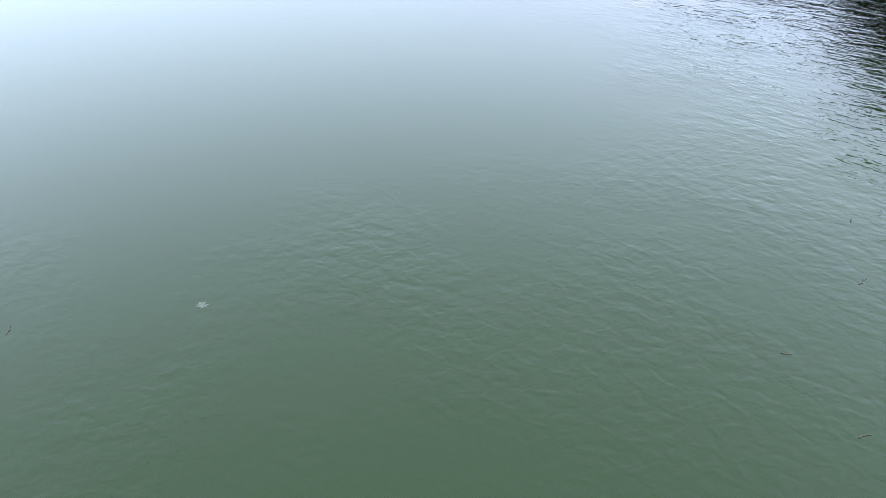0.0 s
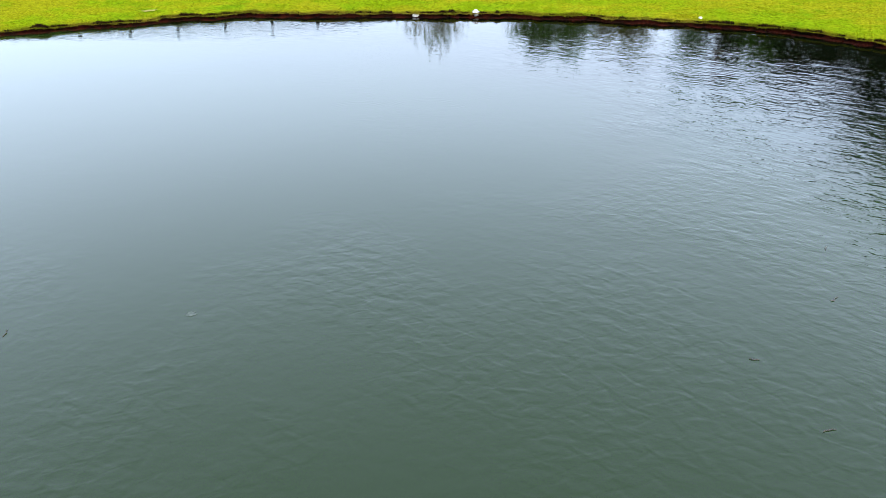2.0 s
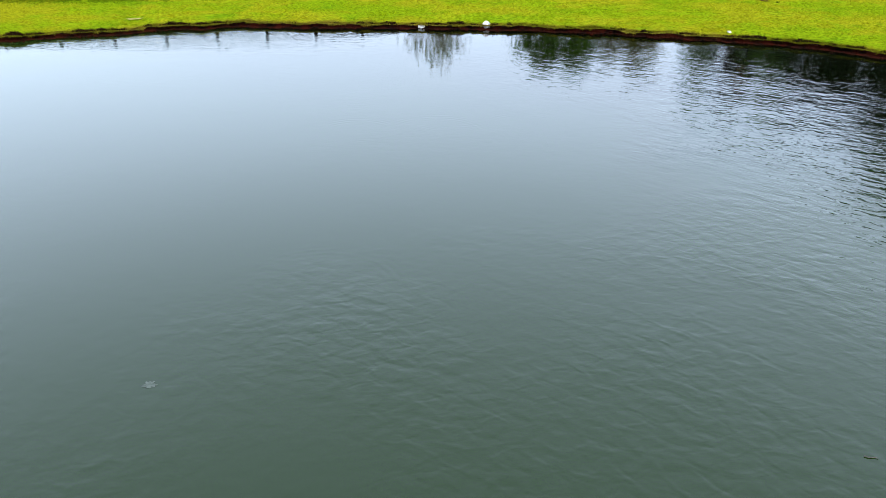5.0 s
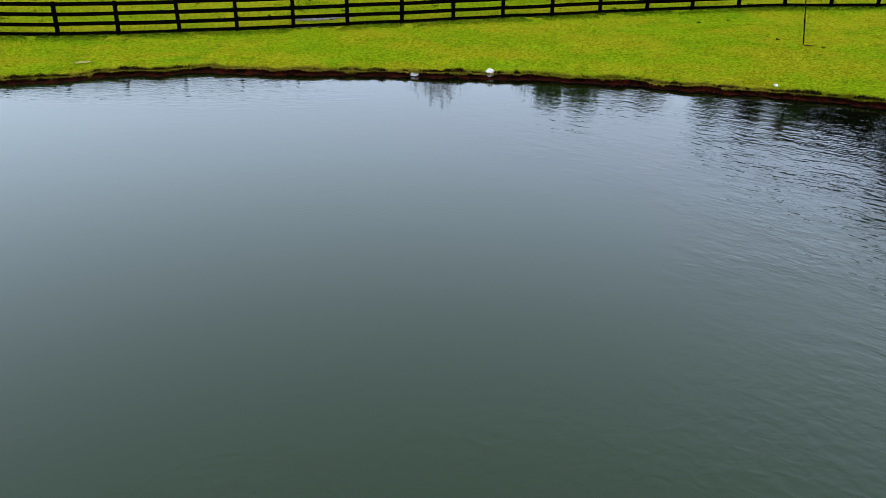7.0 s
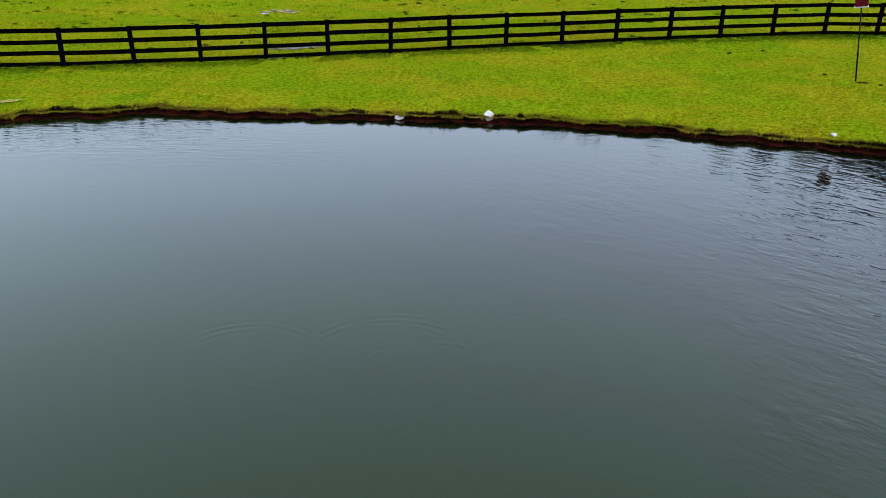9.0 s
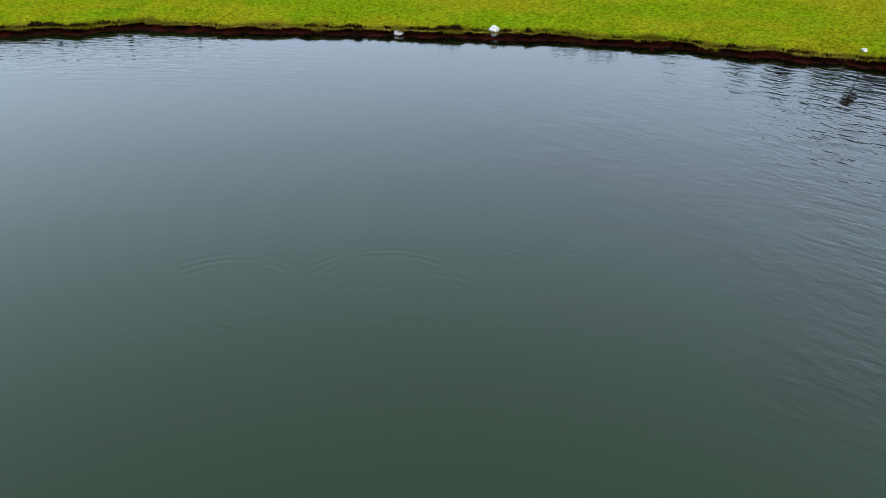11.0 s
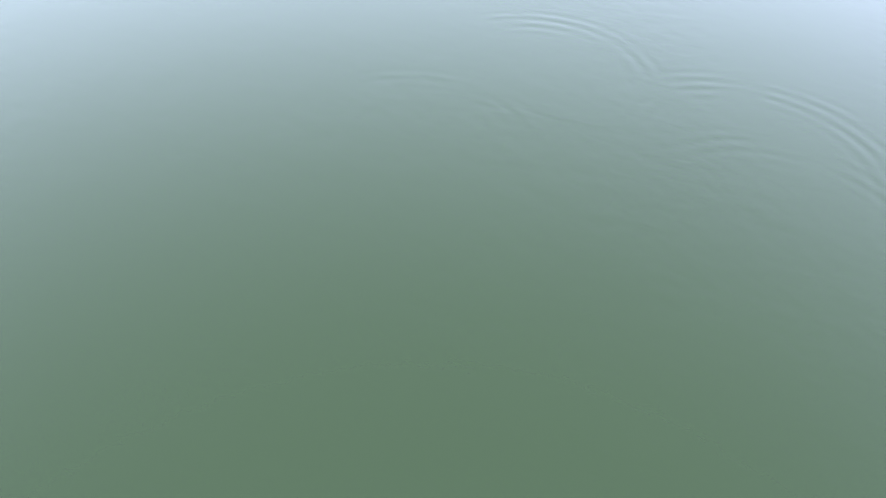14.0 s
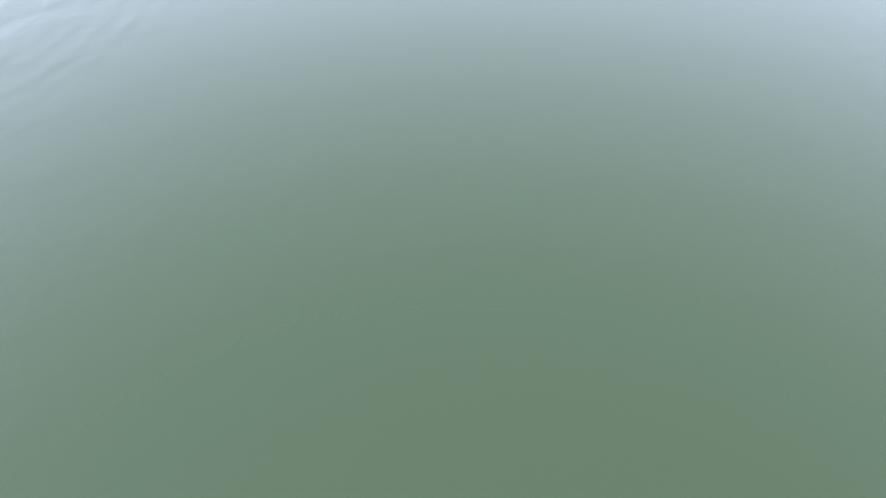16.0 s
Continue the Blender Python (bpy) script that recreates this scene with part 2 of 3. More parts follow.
def tube(bm, line, radii, sides=7):
    """A tapered tube along a line of points."""
    rings = []
    for i, (p, r) in enumerate(zip(line, radii)):
        p = Vector(p)
        way = (Vector(line[min(i + 1, len(line) - 1)]) - Vector(line[max(i - 1, 0)])).normalized()
        a = way.orthogonal().normalized()
        b = way.cross(a)
        rings.append([bm.verts.new(p + (a * math.cos(k * math.tau / sides) + b * math.sin(k * math.tau / sides)) * r) for k in range(sides)])
    for q, w in zip(rings, rings[1:]):
        for k in range(sides):
            bm.faces.new((q[k], q[(k + 1) % sides], w[(k + 1) % sides], w[k]))
    bm.faces.new(rings[-1])
    bm.faces.new(rings[0][::-1])


# ---- the pond's outline ----
SHORE = [(-30, -8), (-26, -1), (-22.5, 3.6), (-19.4, 6.6), (-17.5, 8.0), (-15.6, 9.1), (-14.2, 10.0), (-13.2, 10.7), (-12.1, 11.05), (-10.7, 11.95), (-9.1, 11.95),
         (-6.3, 12.5), (-4.3, 12.8), (-2, 13.15), (0.4, 13.35), (2.7, 13.4), (5.2, 13.3), (7.3, 12.95), (9.6, 12.75), (12.6, 12.0), (15.5, 10.3),
         (20, 6.5), (25, 0), (28, -9), (26, -20), (19, -31), (5, -38), (-10, -38), (-23, -30), (-30, -19)]


def spline(points, step):
    """A closed smooth line through points, with its outward normals (points run clockwise)."""
    out = []
    n = len(points)
    for i in range(n):
        p0, p1, p2, p3 = [Vector(points[(i + k - 1) % n]) for k in range(4)]
        many = max(2, int((p2 - p1).length / step(p1)))
        for k in range(many):
            u = k / many
            out.append(0.5 * (2 * p1 + (p2 - p0) * u + (2 * p0 - 5 * p1 + 4 * p2 - p3) * u * u + (3 * p1 - p0 - 3 * p2 + p3) * u ** 3))
    pts = np.array([tuple(p) for p in out])
    gap = np.linalg.norm(np.roll(pts, -1, 0) - pts, axis=1)
    total = gap.sum()
    along = np.concatenate([[0], np.cumsum(gap)[:-1]])
    ring_s = np.concatenate([along - total, along, along + total])
    ring_p = np.concatenate([pts, pts, pts])
    way = 0
    for reach in (1.5, 3.0, 4.5, 6.0):
        ahead = np.stack([np.interp(along + reach, ring_s, ring_p[:, k]) for k in (0, 1)], 1)
        behind = np.stack([np.interp(along - reach, ring_s, ring_p[:, k]) for k in (0, 1)], 1)
        way = way + (ahead - behind) / reach
    way = way / np.linalg.norm(way, axis=1)[:, None]
    normals = [Vector((-float(w[1]), float(w[0]))) for w in way]
    return out, normals


LINE, NORMAL = spline(SHORE, lambda p: 0.09 if p.y > 5 else 0.9)
RAG = [0.16 * noise.noise((p.x * 0.55, p.y * 0.55, 2)) + 0.2 * noise.noise((p.x * 1.7, p.y * 1.7, 5)) + 0.12 * noise.noise((p.x * 4.5, p.y * 4.5, 8)) + 0.06 * noise.noise((p.x * 10, p.y * 10, 3)) for p in LINE]
LINE_NP = np.array([tuple(p) for p in LINE])


def shore_gap(x, y):
    """How far a place lies from the water's edge."""
    return float(np.sqrt(((LINE_NP - (x, y)) ** 2).sum(1).min()))


def rise(d):
    """The lawn's height by the distance from the water's edge."""
    return 0.27 - 0.09 * math.exp(-d / 1.2) + (0.029 * d if d < 24 else 0.696 + 1.2 * (1 - math.exp(-(d - 24) / 40)))


def ground_z(x, y):
    return rise(shore_gap(x, y)) + 0.03 * noise.noise((x * 0.35, y * 0.35, 1))


# ---- water and ground ----
bm = bmesh.new()
bmesh.ops.create_grid(bm, x_segments=8, y_segments=8, size=48)
for v in bm.verts:
    v.co.y -= 12
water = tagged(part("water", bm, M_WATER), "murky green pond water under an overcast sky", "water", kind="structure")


def build_ground():
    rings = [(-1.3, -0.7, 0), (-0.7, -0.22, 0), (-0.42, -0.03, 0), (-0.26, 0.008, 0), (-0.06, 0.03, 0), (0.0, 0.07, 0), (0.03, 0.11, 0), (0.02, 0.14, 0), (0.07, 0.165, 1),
             (0.18, 0.19, 1), (0.35, 0.205, 1), (0.65, None, 1), (1.0, None, 1), (1.5, None, 1), (2.1, None, 1), (2.9, None, 1), (3.9, None, 1), (5.2, None, 1),
             (6.8, None, 1), (8.8, None, 1), (11, None, 1), (14, None, 1), (18, None, 1), (24, None, 1), (33, None, 1), (50, None, 1), (85, None, 1),
             (160, None, 1), (350, None, 1), (900, None, 1), (2500, None, 1)]
    verts, faces, slots = [], [], []
    n = len(LINE)
    for j, (d, z, slot) in enumerate(rings):
        for i, (p, q) in enumerate(zip(LINE, NORMAL)):
            fade = max(0.0, 1 - max(d, 0) / 2.5)
            o = d + RAG[i] * fade
            zz = z if z is not None else rise(d)
            if 2 <= j <= 3:
                o += 0.12 * noise.noise((p.x * 1.2, p.y * 1.2, 11)) * (4 - j)
            if 3 <= j <= 8:
                o += 0.07 * noise.noise((p.x * 3.3, p.y * 3.3, zz * 7)) + 0.03 * noise.noise((p.x * 9, p.y * 9, zz * 14))
                zz += (0.01 if j < 6 else 0.035) * noise.noise((p.x * 6, p.y * 6, j))
            if j >= 6:
                zz += 0.05 * noise.noise((p.x * 0.8, p.y * 0.8, 4)) * fade
            at = p + q * o
            if d > 0.5:
                zz += 0.03 * noise.noise((at.x * 0.35, at.y * 0.35, 1))
            verts.append((at.x, at.y, zz))
        if j:
            for i in range(n):
                a, b = (j - 1) * n + i, (j - 1) * n + (i + 1) % n
                faces.append((a, a + n, b + n, b))
                p = LINE[i]
                bare = noise.noise((p.x * 1.6, p.y * 1.6, 13)) + 0.6 * noise.noise((p.x * 5, p.y * 5, 14))
                slots.append(0 if slot and bare > 0.25 + 0.6 * (j - 8) else slot)
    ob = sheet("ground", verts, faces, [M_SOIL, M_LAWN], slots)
    return tagged(ob, "mown yellow-green lawn with an eroded dark soil bank", "ground", kind="structure")


build_ground()

TWIGS = [(8.25, -11.67), (9.0, -13.2), (9.9, -9.55), (10.17, -7.55), (-3.9, -13.1)]
FOAM = (-1.1, -12.0)
# x, y, height, crown radius, share of bare twigs, kind of leaf
TREES = [(-14.5, 73, 15, 5, 0.8, 1), (-1.7, 75, 15.6, 4, 0, 0), (2, 76, 15.9, 4, 0, 0), (5.9, 78, 15, 3.5, 0.1, 1), (9, 75, 15, 3.5, 0.05, 1),
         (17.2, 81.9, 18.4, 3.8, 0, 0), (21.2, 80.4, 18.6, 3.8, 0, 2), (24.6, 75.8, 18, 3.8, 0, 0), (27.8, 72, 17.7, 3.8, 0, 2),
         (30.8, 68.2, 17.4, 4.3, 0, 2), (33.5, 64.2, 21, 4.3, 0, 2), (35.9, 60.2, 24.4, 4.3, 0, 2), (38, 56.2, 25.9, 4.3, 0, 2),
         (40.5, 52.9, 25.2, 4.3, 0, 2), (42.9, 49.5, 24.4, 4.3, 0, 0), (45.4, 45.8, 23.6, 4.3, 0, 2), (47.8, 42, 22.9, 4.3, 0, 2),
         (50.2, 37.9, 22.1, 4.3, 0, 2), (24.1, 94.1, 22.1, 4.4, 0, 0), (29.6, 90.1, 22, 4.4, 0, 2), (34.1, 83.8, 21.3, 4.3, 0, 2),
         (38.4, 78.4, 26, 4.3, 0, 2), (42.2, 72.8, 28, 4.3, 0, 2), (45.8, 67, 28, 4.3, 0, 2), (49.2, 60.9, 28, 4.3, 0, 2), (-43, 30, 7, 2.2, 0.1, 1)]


# ---- grass ----
def tufts(name, spots, mat, label, rng, width=0.012):
    """Blades in small tufts: spots are (x, y, z, height, spread, lean x, lean y)."""
    verts, faces = [], []
    for x, y, z, h, w, lx, ly in spots:
        for k in range(3):
            a = rng.uniform(0, math.tau)
            c, s = math.cos(a), math.sin(a)
            bx, by = x + rng.uniform(-w, w), y + rng.uniform(-w, w)
            tip = h * rng.uniform(0.5, 1.2)
            half = width * rng.uniform(0.65, 1.35)
            i = len(verts)
            verts += [(bx - c * half, by - s * half, z - 0.02), (bx + c * half, by + s * half, z - 0.02),
                      (bx + lx + rng.uniform(-0.6, 0.6) * tip, by + ly + rng.uniform(-0.6, 0.6) * tip, z + tip)]
            faces.append((i, i + 1, i + 2))
    ob = sheet(name, verts, faces, [mat], smooth=False)
    return tagged(ob, label, "grass", kind="stuff")


def lawn_spots(many, lo, hi, rng, height, x_lo=-24.0, x_hi=27.0):
    """Spots spread over the lawn between two distances from the water, north of the pond."""
    pick = [i for i, p in enumerate(LINE) if p.y > 4 and x_lo < p.x < x_hi]
    out = []
    for _ in range(many):
        i = pick[rng.randrange(len(pick))]
        d = rng.uniform(lo, hi)
        spread = rng.uniform(-0.5, 0.5) * d * 0.1
        p = LINE[i] + NORMAL[i] * d + Vector((spread, 0))
        clump = noise.noise((p.x * 1.3, p.y * 1.3, 9))
        z = rise(d) + 0.03 * noise.noise((p.x * 0.35, p.y * 0.35, 1))
        out.append((p.x, p.y, z, height * (1 + 0.7 * clump), 0.05, 0.0, 0.0))
    return out


rng = random.Random(4)
tufts("lawn_blades", lawn_spots(110000, 0.3, 17.0, rng, 0.035), M_BLADE, "short mown yellow-green lawn blades", rng)


def bank_spots(rng):
    """Ragged grass along the lip of the bank in clumps, some of it hanging over the soil, with bare notches between."""
    out = []
    for i, (p, q) in enumerate(zip(LINE, NORMAL)):
        if p.y < 4:
            continue
        thick = 0.5 + 1.1 * noise.noise((p.x * 1.1, p.y * 1.1, 3)) + 0.6 * noise.noise((p.x * 4.1, p.y * 4.1, 6))
        z = 0.165 + 0.05 * noise.noise((p.x * 0.8, p.y * 0.8, 4))
        thick += 0.7 * noise.noise((p.x * 2.6, p.y * 2.6, 16))
        for _ in range(max(8, int(22 + 16 * thick))):
            d = rng.uniform(0.05, 0.4)
            at = p + q * (d + RAG[i]) + Vector((rng.uniform(-0.06, 0.06), 0))
            out.append((at.x, at.y, z + 0.02, 0.04 * rng.uniform(0.5, 1.2) * (1 + 0.4 * thick), 0.04, -q.x * 0.03, -q.y * 0.03))
        for _ in range(max(12, int(30 + 80 * thick))):
            d = rng.uniform(-0.12, 0.2)
            at = p + q * (d + RAG[i]) + Vector((rng.uniform(-0.05, 0.05), 0))
            if rng.random() < 0.5:
                out.append((at.x, at.y, z + 0.02, -0.12 * rng.uniform(0.05, 1.0) ** 1.5 * max(0.35, min(1.2, thick)), 0.05, -q.x * rng.uniform(0.03, 0.14), -q.y * rng.uniform(0.03, 0.14)))
            else:
                out.append((at.x, at.y, z, 0.045 * rng.uniform(0.3, 1.2), 0.04, -q.x * rng.uniform(0, 0.14), -q.y * rng.uniform(0, 0.14)))
    return out


tufts("bank_edge_grass", bank_spots(rng), M_EDGE, "ragged straw and green grass hanging over the bank", rng, 0.0075)


def root_spots(rng):
    """Dead dark tufts and roots in clumps along the lip, with open stretches between."""
    out = []
    for i, (p, q) in enumerate(zip(LINE, NORMAL)):
        clump = noise.noise((p.x * 0.7, p.y * 0.7, 31)) + 0.9 * noise.noise((p.x * 2.9, p.y * 2.9, 32))
        if p.y < 4 or clump < -0.1:
            continue
        z = 0.15 + 0.05 * noise.noise((p.x * 0.8, p.y * 0.8, 4))
        for _ in range(int(14 + 80 * clump)):
            d = rng.uniform(-0.06, 0.06 + 0.3 * max(0.0, clump))
            at = p + q * (d + RAG[i]) + Vector((rng.uniform(-0.06, 0.06), 0))
            if rng.random() < 0.6:
                out.append((at.x, at.y, z + 0.02, rng.uniform(0.03, 0.1) * (1 + max(0.0, clump)), 0.03, -q.x * 0.03, -q.y * 0.03))
            else:
                out.append((at.x, at.y, z + 0.02, -rng.uniform(0.03, 0.13), 0.03, -q.x * 0.09, -q.y * 0.09))
    return out


tufts("bank_roots", root_spots(rng), M_ROOT, "dead dark brown tufts and roots along the bank", rng, 0.012)


def clods():
    """Dark clods and root lumps that have slumped from the bank."""
    bm = bmesh.new()
    r = random.Random(8)
    for i in range(0, len(LINE), 2):
        p, q = LINE[i], NORMAL[i]
        if p.y < 4 or r.random() < 0.15:
            continue
        back = r.uniform(-0.5, 0.06)
        at = p + q * (RAG[i] + back)
        size = r.uniform(0.03, 0.1) * (1.0 if back > -0.1 else 0.7)
        made = bmesh.ops.create_icosphere(bm, subdivisions=1, radius=size)["verts"]
        lift = r.uniform(-0.01, 0.12) if back > -0.1 else 0.02
        for v in made:
            v.co = Vector((v.co.x * 1.3, v.co.y, v.co.z * 0.75)) * r.uniform(0.7, 1.2) + Vector((at.x, at.y, lift))
    return tagged(part("soil_clods", bm, M_SOIL), "dark wet soil clods slumped along the bank", "soil", kind="stuff")


clods()

# ---- board fence ----
POSTS = [(-28.3, 12.1), (-25.9, 12.8), (-23.5, 13.5), (-20.95, 14.15), (-18.45, 14.8), (-16.23, 15.69), (-14.01, 16.75), (-11.84, 17.76), (-9.66, 18.79), (-7.51, 19.85), (-5.27, 20.94),
         (-3.1, 22.06), (-0.94, 23.18), (1.29, 24.23), (3.51, 25.26), (5.76, 26.25), (7.98, 27.21), (10.28, 28.08), (12.6, 28.86),
         (14.85, 29.2), (17.15, 29.6), (19.5, 29.9), (21.9, 30.15), (24.3, 30.35), (26.7, 30.5)]
FENCE_H = 1.37
RAIL_Z = (1.285, 0.875, 0.475, 0.085)


def build_fence():
    fence = thing("fence", POSTS[10][0], POSTS[10][1], ground_z(*POSTS[10]), "black four-board wooden paddock fence across the lawn", "fence")
    inv = fence.matrix_world.inverted()
    r = random.Random(5)
    feet = [Vector((x, y, ground_z(x, y))) for x, y in POSTS]
    for i, f in enumerate(feet):
        way = (feet[min(i + 1, len(feet) - 1)] - feet[max(i - 1, 0)]).to_2d().normalized()
        turn = Matrix.Rotation(math.atan2(way.y, way.x), 4, "Z") @ Matrix.Rotation(radians(r.uniform(-1.2, 1.2)), 4, "Y")
        bm = bmesh.new()
        block(bm, (0.16, 0.13, FENCE_H + 0.33), (0, 0, -0.3), 0.012)
        post = part("post", bm, M_FENCE, fence)
        post.matrix_basis = inv @ Matrix.Translation(f) @ turn
    for i, (a, b) in enumerate(zip(feet, feet[1:])):
        way = b - a
        back = Vector((-way.y, way.x, 0)).normalized() * 0.083
        for z in RAIL_Z:
            bm = bmesh.new()
            length = way.length - 0.008
            sag = r.uniform(-0.012, 0.004)
            w = 0.158 + r.uniform(-0.008, 0.008)
            rows = []
            for k in range(5):
                u = k / 4 - 0.5
                dz = sag * (1 - (2 * u) ** 2)
                rows.append([bm.verts.new((u * length, y, dz + zz)) for y, zz in ((-0.02, -w / 2), (0.02, -w / 2), (0.02, w / 2), (-0.02, w / 2))])
            for p, q in zip(rows, rows[1:]):
                for k in range(4):
                    bm.faces.new((p[k], q[k], q[(k + 1) % 4], p[(k + 1) % 4]))
            bm.faces.new(rows[0])
            bm.faces.new(rows[-1][::-1])
            bmesh.ops.recalc_face_normals(bm, faces=bm.faces)
            rail = part("rail", bm, M_FENCE, fence)
            yaw = math.atan2(way.y, way.x)
            tilt = -math.asin(way.z / way.length) + r.uniform(-0.004, 0.004)
            rail.matrix_basis = inv @ Matrix.Translation((a + b) / 2 + back + Vector((0, 0, z + r.uniform(-0.012, 0.012)))) @ Matrix.Rotation(yaw, 4, "Z") @ Matrix.Rotation(tilt, 4, "Y")


build_fence()


def pasture_spots(rng):
    """Grass beyond the fence."""
    xs, ys = [p[0] for p in POSTS], [p[1] for p in POSTS]
    return [s for s in lawn_spots(70000, 6.0, 34.0, rng, 0.06) if s[1] > np.interp(s[0], xs, ys) + 0.3]


tufts("pasture_blades", pasture_spots(rng), M_BLADE, "longer uneven pasture grass beyond the fence", rng)


def clump_spots(rng):
    """Taller dark clumps that grazing has left in the pasture."""
    xs, ys = [p[0] for p in POSTS], [p[1] for p in POSTS]
    out = []
    for x, y, z, h, w, lx, ly in lawn_spots(60000, 7.0, 34.0, rng, 0.1):
        patch = noise.noise((x * 0.5, y * 0.8, 21)) + 0.8 * noise.noise((x * 2.2, y * 2.2, 22))
        if patch > 0.42 and y > np.interp(x, xs, ys) + 0.35:
            out.append((x, y, z, h * rng.uniform(0.4, 1.0), w, lx, ly))
    return out


tufts("pasture_clumps", clump_spots(rng), M_LUSH, "taller dark green clumps in the pasture", rng, 0.02)


def weed_spots(rng):
    """Small dark weeds: scattered in the pasture, in a row under the fence, and a few near the pole."""
    xs, ys = [p[0] for p in POSTS], [p[1] for p in POSTS]
    middles = []
    for x, y, z, h, w, lx, ly in lawn_spots(260, 8.0, 30.0, rng, 0.1):
        if y > np.interp(x, xs, ys) + 0.6:
            middles.append((x, y, rng.uniform(0.05, 0.2)))
    for a, c in zip(POSTS, POSTS[1:]):
        for _ in range(rng.randrange(3, 9)):
            u = rng.random()
            middles.append((a[0] + (c[0] - a[0]) * u, a[1] + (c[1] - a[1]) * u - rng.uniform(0.1, 0.3), rng.uniform(0.05, 0.16)))
    for x, y in ((10.9, 20.6), (12.4, 19.3), (8.0, 23.9), (9.4, 24.6)):
        middles.append((x, y, rng.uniform(0.03, 0.06)))
    out = []
    for x, y, size in middles:
        for _ in range(int(16 + 110 * size)):
            px, py = x + rng.gauss(0, size * 0.6), y + rng.gauss(0, size * 0.45)
            out.append((px, py, ground_z(px, py), rng.uniform(0.03, 0.1), 0.03, 0.0, 0.0))
    return out


tufts("dark_weeds", weed_spots(rng), M_WEED, "small dark green weeds scattered over the pasture", rng, 0.016)


# ---- nest box on its pole ----
def build_nest_box(x, y, top):
    z = ground_z(x, y)
    ob = thing("birdhouse", x, y, z, "red birdhouse with white roof on a dark pole", "birdhouse", turn=-14)
    ob.matrix_world = pose(x, y, z, 0, -7.5, 0) @ pose(0, 0, 0, 0, 0, -14)
    bm = bmesh.new()
    tube(bm, [(0, 0, -0.25), (0, 0, 0.9), (0, 0, 1.0), (0, 0, top)], (0.026, 0.026, 0.022, 0.022), 9)
    part("pole", bm, M_POLE, ob, smooth=True)
    bm = bmesh.new()
    tube(bm, [(0, 0, 0.86), (0, 0, 1.0)], (0.034, 0.034), 9)
    part("sleeve", bm, M_POLE, ob)
    bm = bmesh.new()
    block(bm, (0.45, 0.4, 0.025), (0, 0, top - 0.005), 0.006)
    part("floor_board", bm, M_ROOF, ob, "white floor board")
    # gabled red box
    bm = bmesh.new()
    w, d, h, g = 0.2, 0.17, 0.27, 0.15
    out = [(-w, 0), (w, 0), (w, h), (0, h + g), (-w, h)]
    front = [bm.verts.new((px, -d, top + 0.03 + pz)) for px, pz in out]
    rear = [bm.verts.new((px, d, top + 0.03 + pz)) for px, pz in out]
    bm.faces.new(front)
    bm.faces.new(rear[::-1])
    for k in range(5):
        bm.faces.new((front[k], rear[k], rear[(k + 1) % 5], front[(k + 1) % 5]))
    bmesh.ops.recalc_face_normals(bm, faces=bm.faces)
    bmesh.ops.bevel(bm, geom=list(bm.edges), offset=0.004, segments=1, affect="EDGES")
    body = part("body", bm, M_RED, ob, "red painted wooden box")
    for side in (-1, 1):
        bm = bmesh.new()
        turn = Matrix.Rotation(side * math.atan2(g, w), 3, "Y")
        block(bm, (0.3, 0.46, 0.025), (side * 0.118, 0, top + 0.03 + h + g * 0.48), 0.004, turn=turn)
        part("roof_panel", bm, M_ROOF, ob, "white roof panel")
    bm = bmesh.new()
    bmesh.ops.create_cone(bm, cap_ends=True, segments=14, radius1=0.035, radius2=0.035, depth=0.012,
                          matrix=Matrix.Translation((0, -d - 0.004, top + 0.22)) @ Matrix.Rotation(radians(90), 4, "X"))
    part("entrance_hole", bm, M_HOLE, body, "round dark entrance hole")
    bm = bmesh.new()
    block(bm, (0.025, 0.014, 0.075), (0.012, -d - 0.008, top + 0.24), 0.003)
    part("label_plate", bm, M_ROOF, body, "small white plate")


build_nest_box(11.77, 19.9, 2.5)


# ---- stones and litter ----
def stone(x, y, z, size, seed, label, mat=M_STONE, name="stone"):
    bm = bmesh.new()
    bmesh.ops.create_icosphere(bm, subdivisions=3, radius=1)
    for v in bm.verts:
        k = 1 + 0.5 * noise.noise(v.co * 1.1 + Vector((seed, 0, 0))) + 0.1 * noise.noise(v.co * 3 + Vector((0, seed, 0)))
        flat = Vector((round(v.co.x * 2.2) / 2.2, round(v.co.y * 2.2) / 2.2, round(v.co.z * 2.2) / 2.2))
        v.co = v.co.lerp(flat, 0.6) * k
        v.co = Vector((v.co.x * size[0], v.co.y * size[1], v.co.z * size[2]))
    ob = part(name, bm, mat)
    ob.matrix_world = pose(x, y, z, 0, 0, seed * 40)
    return tagged(ob, label, "stone")


stone(-2.76, 13.0, 0.06, (0.19, 0.13, 0.11), 1.3, "pinkish white stone half in the water below the bank")
stone(-0.1, 13.32, 0.16, (0.14, 0.11, 0.17), 4.1, "jagged white quartz stone at the grassy bank edge")
stone(9.6, 13.2, 0.25, (0.1, 0.07, 0.05), 2.2, "small pale stone lying in the lawn by the bank")


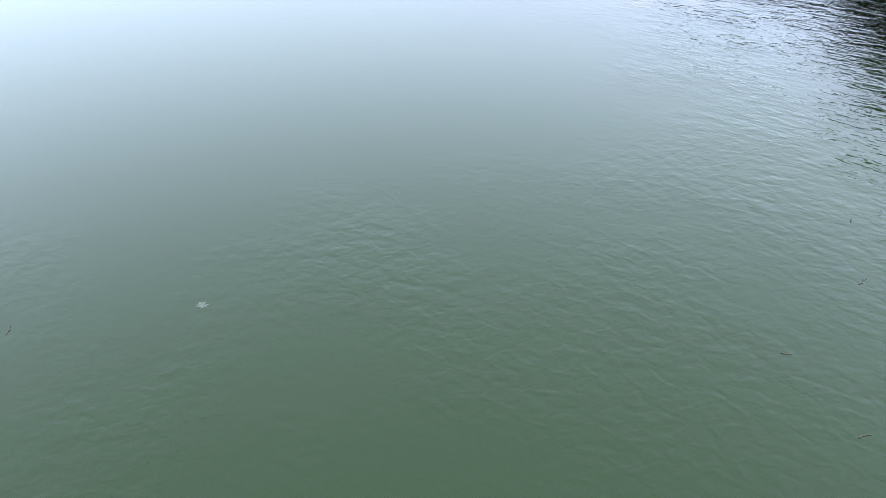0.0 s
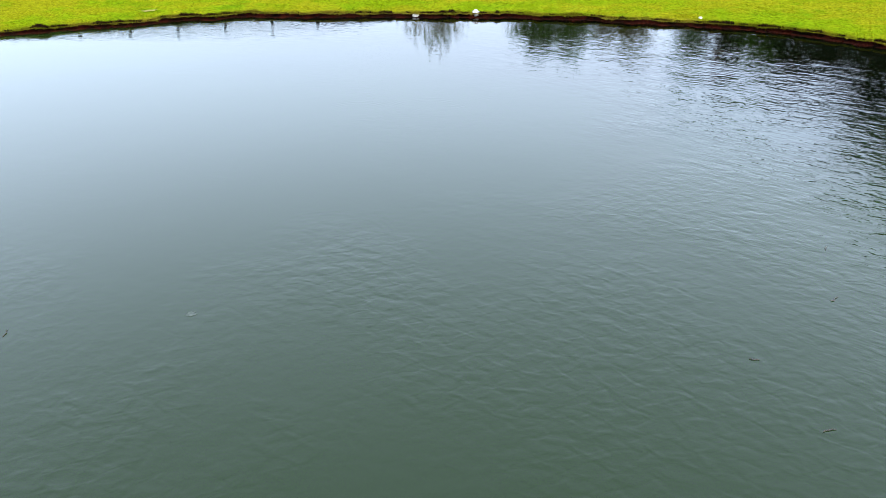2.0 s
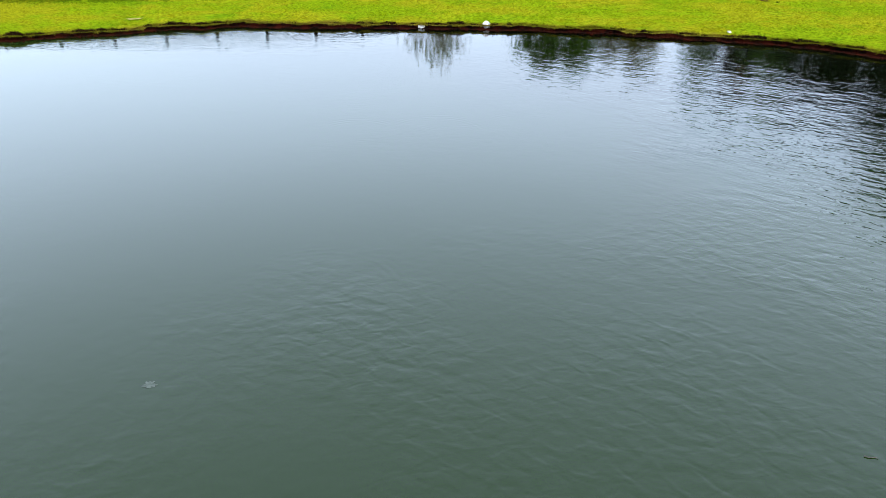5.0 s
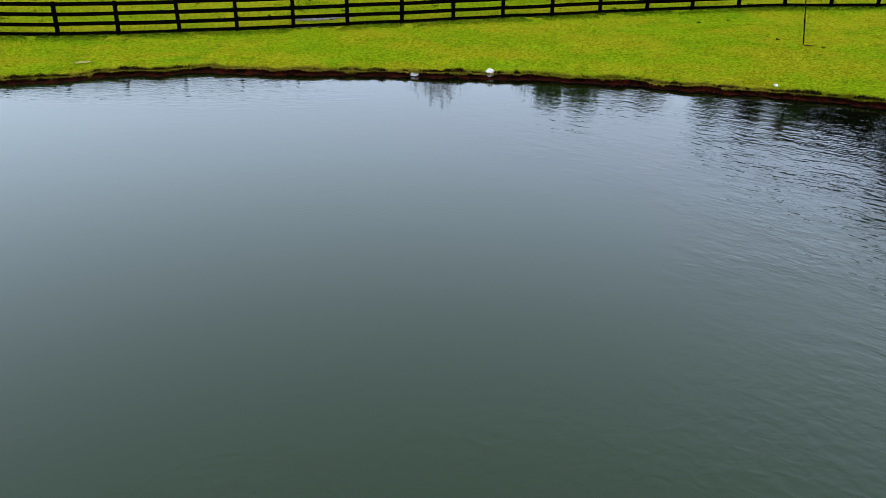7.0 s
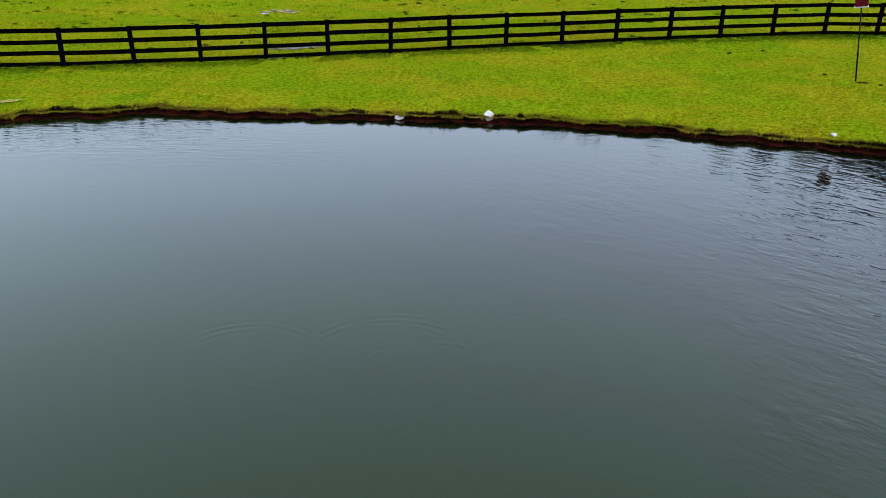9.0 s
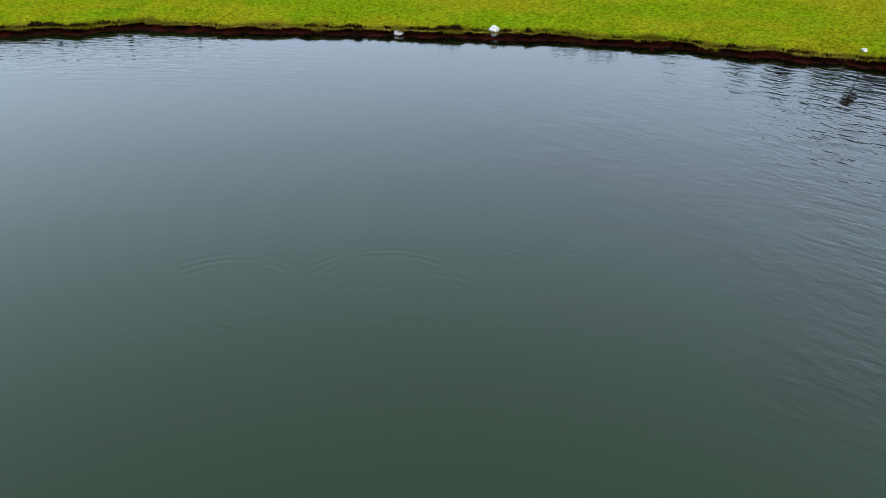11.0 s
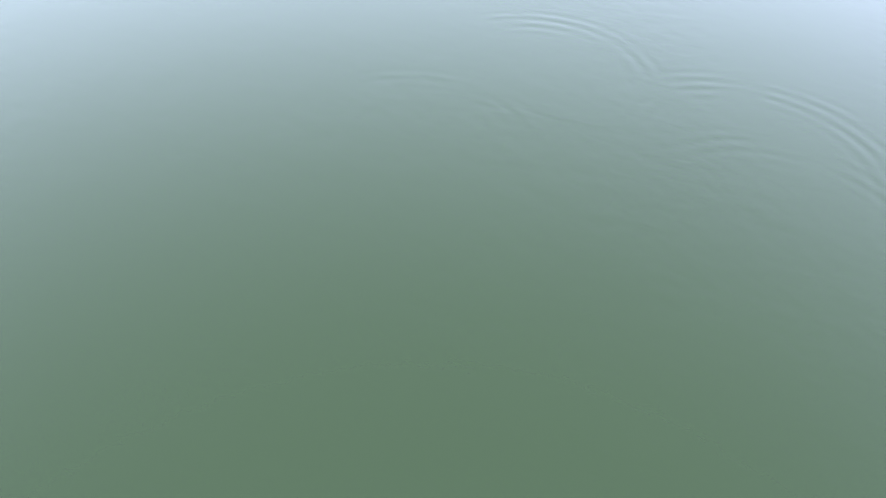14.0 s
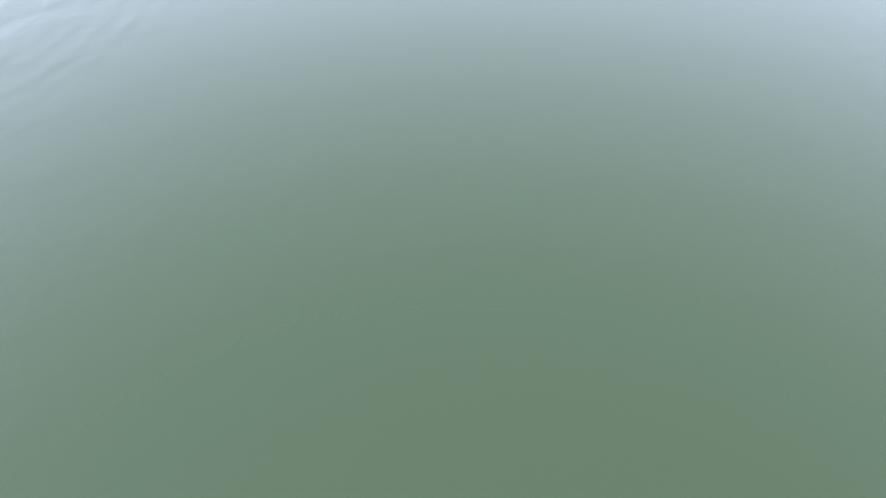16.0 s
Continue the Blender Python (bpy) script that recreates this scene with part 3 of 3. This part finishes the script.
def build_puddle(name, x, y, a, b, turn, mat, label, lift):
    """A flat irregular patch that follows the ground."""
    ring, n = [], 40
    verts = [(x, y, ground_z(x, y) + lift)]
    for k in range(n):
        u = k * math.tau / n
        r = max(0.25, 1 + 0.8 * noise.noise((math.cos(u) * 1.9 + x, math.sin(u) * 1.9, y)) + 0.5 * noise.noise((math.cos(u) * 6, math.sin(u) * 6, x)))
        px, py = a * r * math.cos(u), b * r * math.sin(u)
        c, s = math.cos(radians(turn)), math.sin(radians(turn))
        qx, qy = x + px * c - py * s, y + px * s + py * c
        verts.append((qx, qy, ground_z(qx, qy) + lift))
    faces = [(0, 1 + k, 1 + (k + 1) % n) for k in range(n)]
    return tagged(sheet(name, verts, faces, [mat]), label, name.replace("_", " "), kind="structure")


build_puddle("gravel_patch", -9.35, 21.15, 1.1, 0.42, 22, M_GRAVEL, "wet grey gravel strip behind the fence", 0.025)
build_puddle("gravel_patch", -8.7, 19.5, 1.05, 0.28, 25, M_GRAVEL, "bare grey gravel under the fence boards", 0.025)
build_puddle("puddle", -14.1, 28.8, 0.24, 0.13, 12, pud, "shallow puddle in the wet pasture", 0.03)
build_puddle("mud_patch", -13.5, 29.7, 0.95, 0.5, 12, M_MUD, "trampled bare mud in the pasture", 0.025)
build_puddle("mud_patch", -14.9, 11.2, 0.34, 0.12, 30, M_SAND, "pale sandy scrape in the lawn", 0.025)


build_puddle("mud_patch", 11.95, 19.62, 0.2, 0.12, 10, M_SOIL, "dark bare soil at the foot of the pole", 0.02)


def fence_spots(rng):
    """Longer grass that the mower leaves along the foot of the fence."""
    out = []
    for a, c in zip(POSTS, POSTS[1:]):
        for _ in range(1300):
            u = rng.random()
            x, y = a[0] + (c[0] - a[0]) * u, a[1] + (c[1] - a[1]) * u
            x, y = x + rng.gauss(0, 0.05), y + rng.gauss(-0.4, 0.4)
            if noise.noise((x * 0.9, y * 0.9, 7)) < -0.25 or -9.6 < x < -7.7:
                continue
            out.append((x, y, ground_z(x, y), rng.uniform(0.02, 0.08), 0.05, 0.0, 0.0))
    return out


tufts("fence_line_grass", fence_spots(rng), M_LUSH, "longer unmown grass along the foot of the fence", rng)


def build_twig(x, y, length, turn, seed):
    r = random.Random(seed)
    line = [(length * (k / 4 - 0.5), r.uniform(-0.02, 0.02), 0.004 + 0.012 * r.random()) for k in range(5)]
    bm = bmesh.new()
    tube(bm, line, (0.006, 0.009, 0.008, 0.006, 0.003), 5)
    ob = part("twig", bm, M_TWIG)
    ob.matrix_world = pose(x, y, 0, 0, 0, turn)
    return tagged(ob, "short dark wet twig floating on the pond", "twig", "floating twigs")


for k, (x, y) in enumerate(TWIGS):
    build_twig(x, y, 0.16 + 0.05 * (k % 3), 25 * k, k)


def build_foam(x, y):
    """One thin ragged film of scum."""
    n = 36
    verts = [(0, 0, 0.006)]
    for k in range(n):
        u = k * math.tau / n
        r = 0.075 * (1 + 0.85 * noise.noise((math.cos(u) * 2.2, math.sin(u) * 2.2, 3)))
        verts.append((r * math.cos(u) * 1.2, r * math.sin(u), 0.003))
    ob = sheet("foam_patch", verts, [(0, 1 + k, 1 + (k + 1) % n) for k in range(n)], [M_FOAM])
    ob.matrix_world = pose(x, y, 0)
    return tagged(ob, "small pale foam patch floating on the water", "foam")


build_foam(*FOAM)


# ---- trees ----
def build_tree(x, y, height, wide, bare, leaf, seed, label, low=0.06):
    """A tree: tapered trunk, limbs, and a crown of leaf clumps with gaps. low: where the crown begins."""
    r = random.Random(seed)
    z = ground_z(x, y)
    ob = thing("tree", x, y, z, label, "tree", "trees round the pond")
    bm = bmesh.new()
    bend = [(r.uniform(-0.03, 0.03) * height, r.uniform(-0.03, 0.03) * height) for _ in range(4)]
    top = height * 0.9
    line = [(0, 0, -0.3), (0, 0, 0.3)] + [(bx * k, by * k, top * (k + 1) / 4) for k, (bx, by) in enumerate(bend)]
    rad = height * 0.022
    tube(bm, line, [rad * 1.5, rad * 1.1, rad, rad * 0.8, rad * 0.5, rad * 0.15], 9)
    part("trunk", bm, M_BARK, ob, smooth=True)
    ends = []
    for k in range(15):
        u = low + (0.97 - low) * (k + r.random()) / 15
        a = k * 2.4 + r.uniform(-0.4, 0.4)
        reach = wide * (1.0 - 0.75 * max(0.0, (u - 0.45) / 0.55) ** 1.5) * r.uniform(0.65, 1.1) * (0.6 + 0.4 * min(1.0, (u - low) / 0.2))
        s = Vector((0, 0, u * top))
        e = Vector((math.cos(a) * reach, math.sin(a) * reach, u * top + reach * r.uniform(0.1, 0.5)))
        mid = s.lerp(e, 0.5) + Vector((0, 0, reach * 0.08))
        bm = bmesh.new()
        tube(bm, [tuple(s), tuple(mid), tuple(e)], (rad * 0.45, rad * 0.3, rad * 0.08), 5)
        part("limb", bm, M_BARK, ob)
        ends += [mid, e, s.lerp(e, 0.75)]
    verts, faces = [], []
    for e in ends + [Vector((0, 0, height * 0.93))]:
        size = wide * r.uniform(0.22, 0.4)
        for _ in range(int(180 * (1 - bare) * max(1.0, wide * height / 60))):
            c = e + Vector((r.gauss(0, 1), r.gauss(0, 1), r.gauss(0, 0.75))) * size * 0.55
            a = Vector((r.gauss(0, 1), r.gauss(0, 1), r.gauss(0, 1))).normalized() * r.uniform(0.14, 0.3)
            b = a.orthogonal().normalized() * r.uniform(0.09, 0.18)
            i = len(verts)
            verts += [tuple(c - a), tuple(c + b), tuple(c + a), tuple(c - b)]
            faces.append((i, i + 1, i + 2, i + 3))
    sheet("crown", verts, faces, [leaf], parent=ob, smooth=False)
    return ob


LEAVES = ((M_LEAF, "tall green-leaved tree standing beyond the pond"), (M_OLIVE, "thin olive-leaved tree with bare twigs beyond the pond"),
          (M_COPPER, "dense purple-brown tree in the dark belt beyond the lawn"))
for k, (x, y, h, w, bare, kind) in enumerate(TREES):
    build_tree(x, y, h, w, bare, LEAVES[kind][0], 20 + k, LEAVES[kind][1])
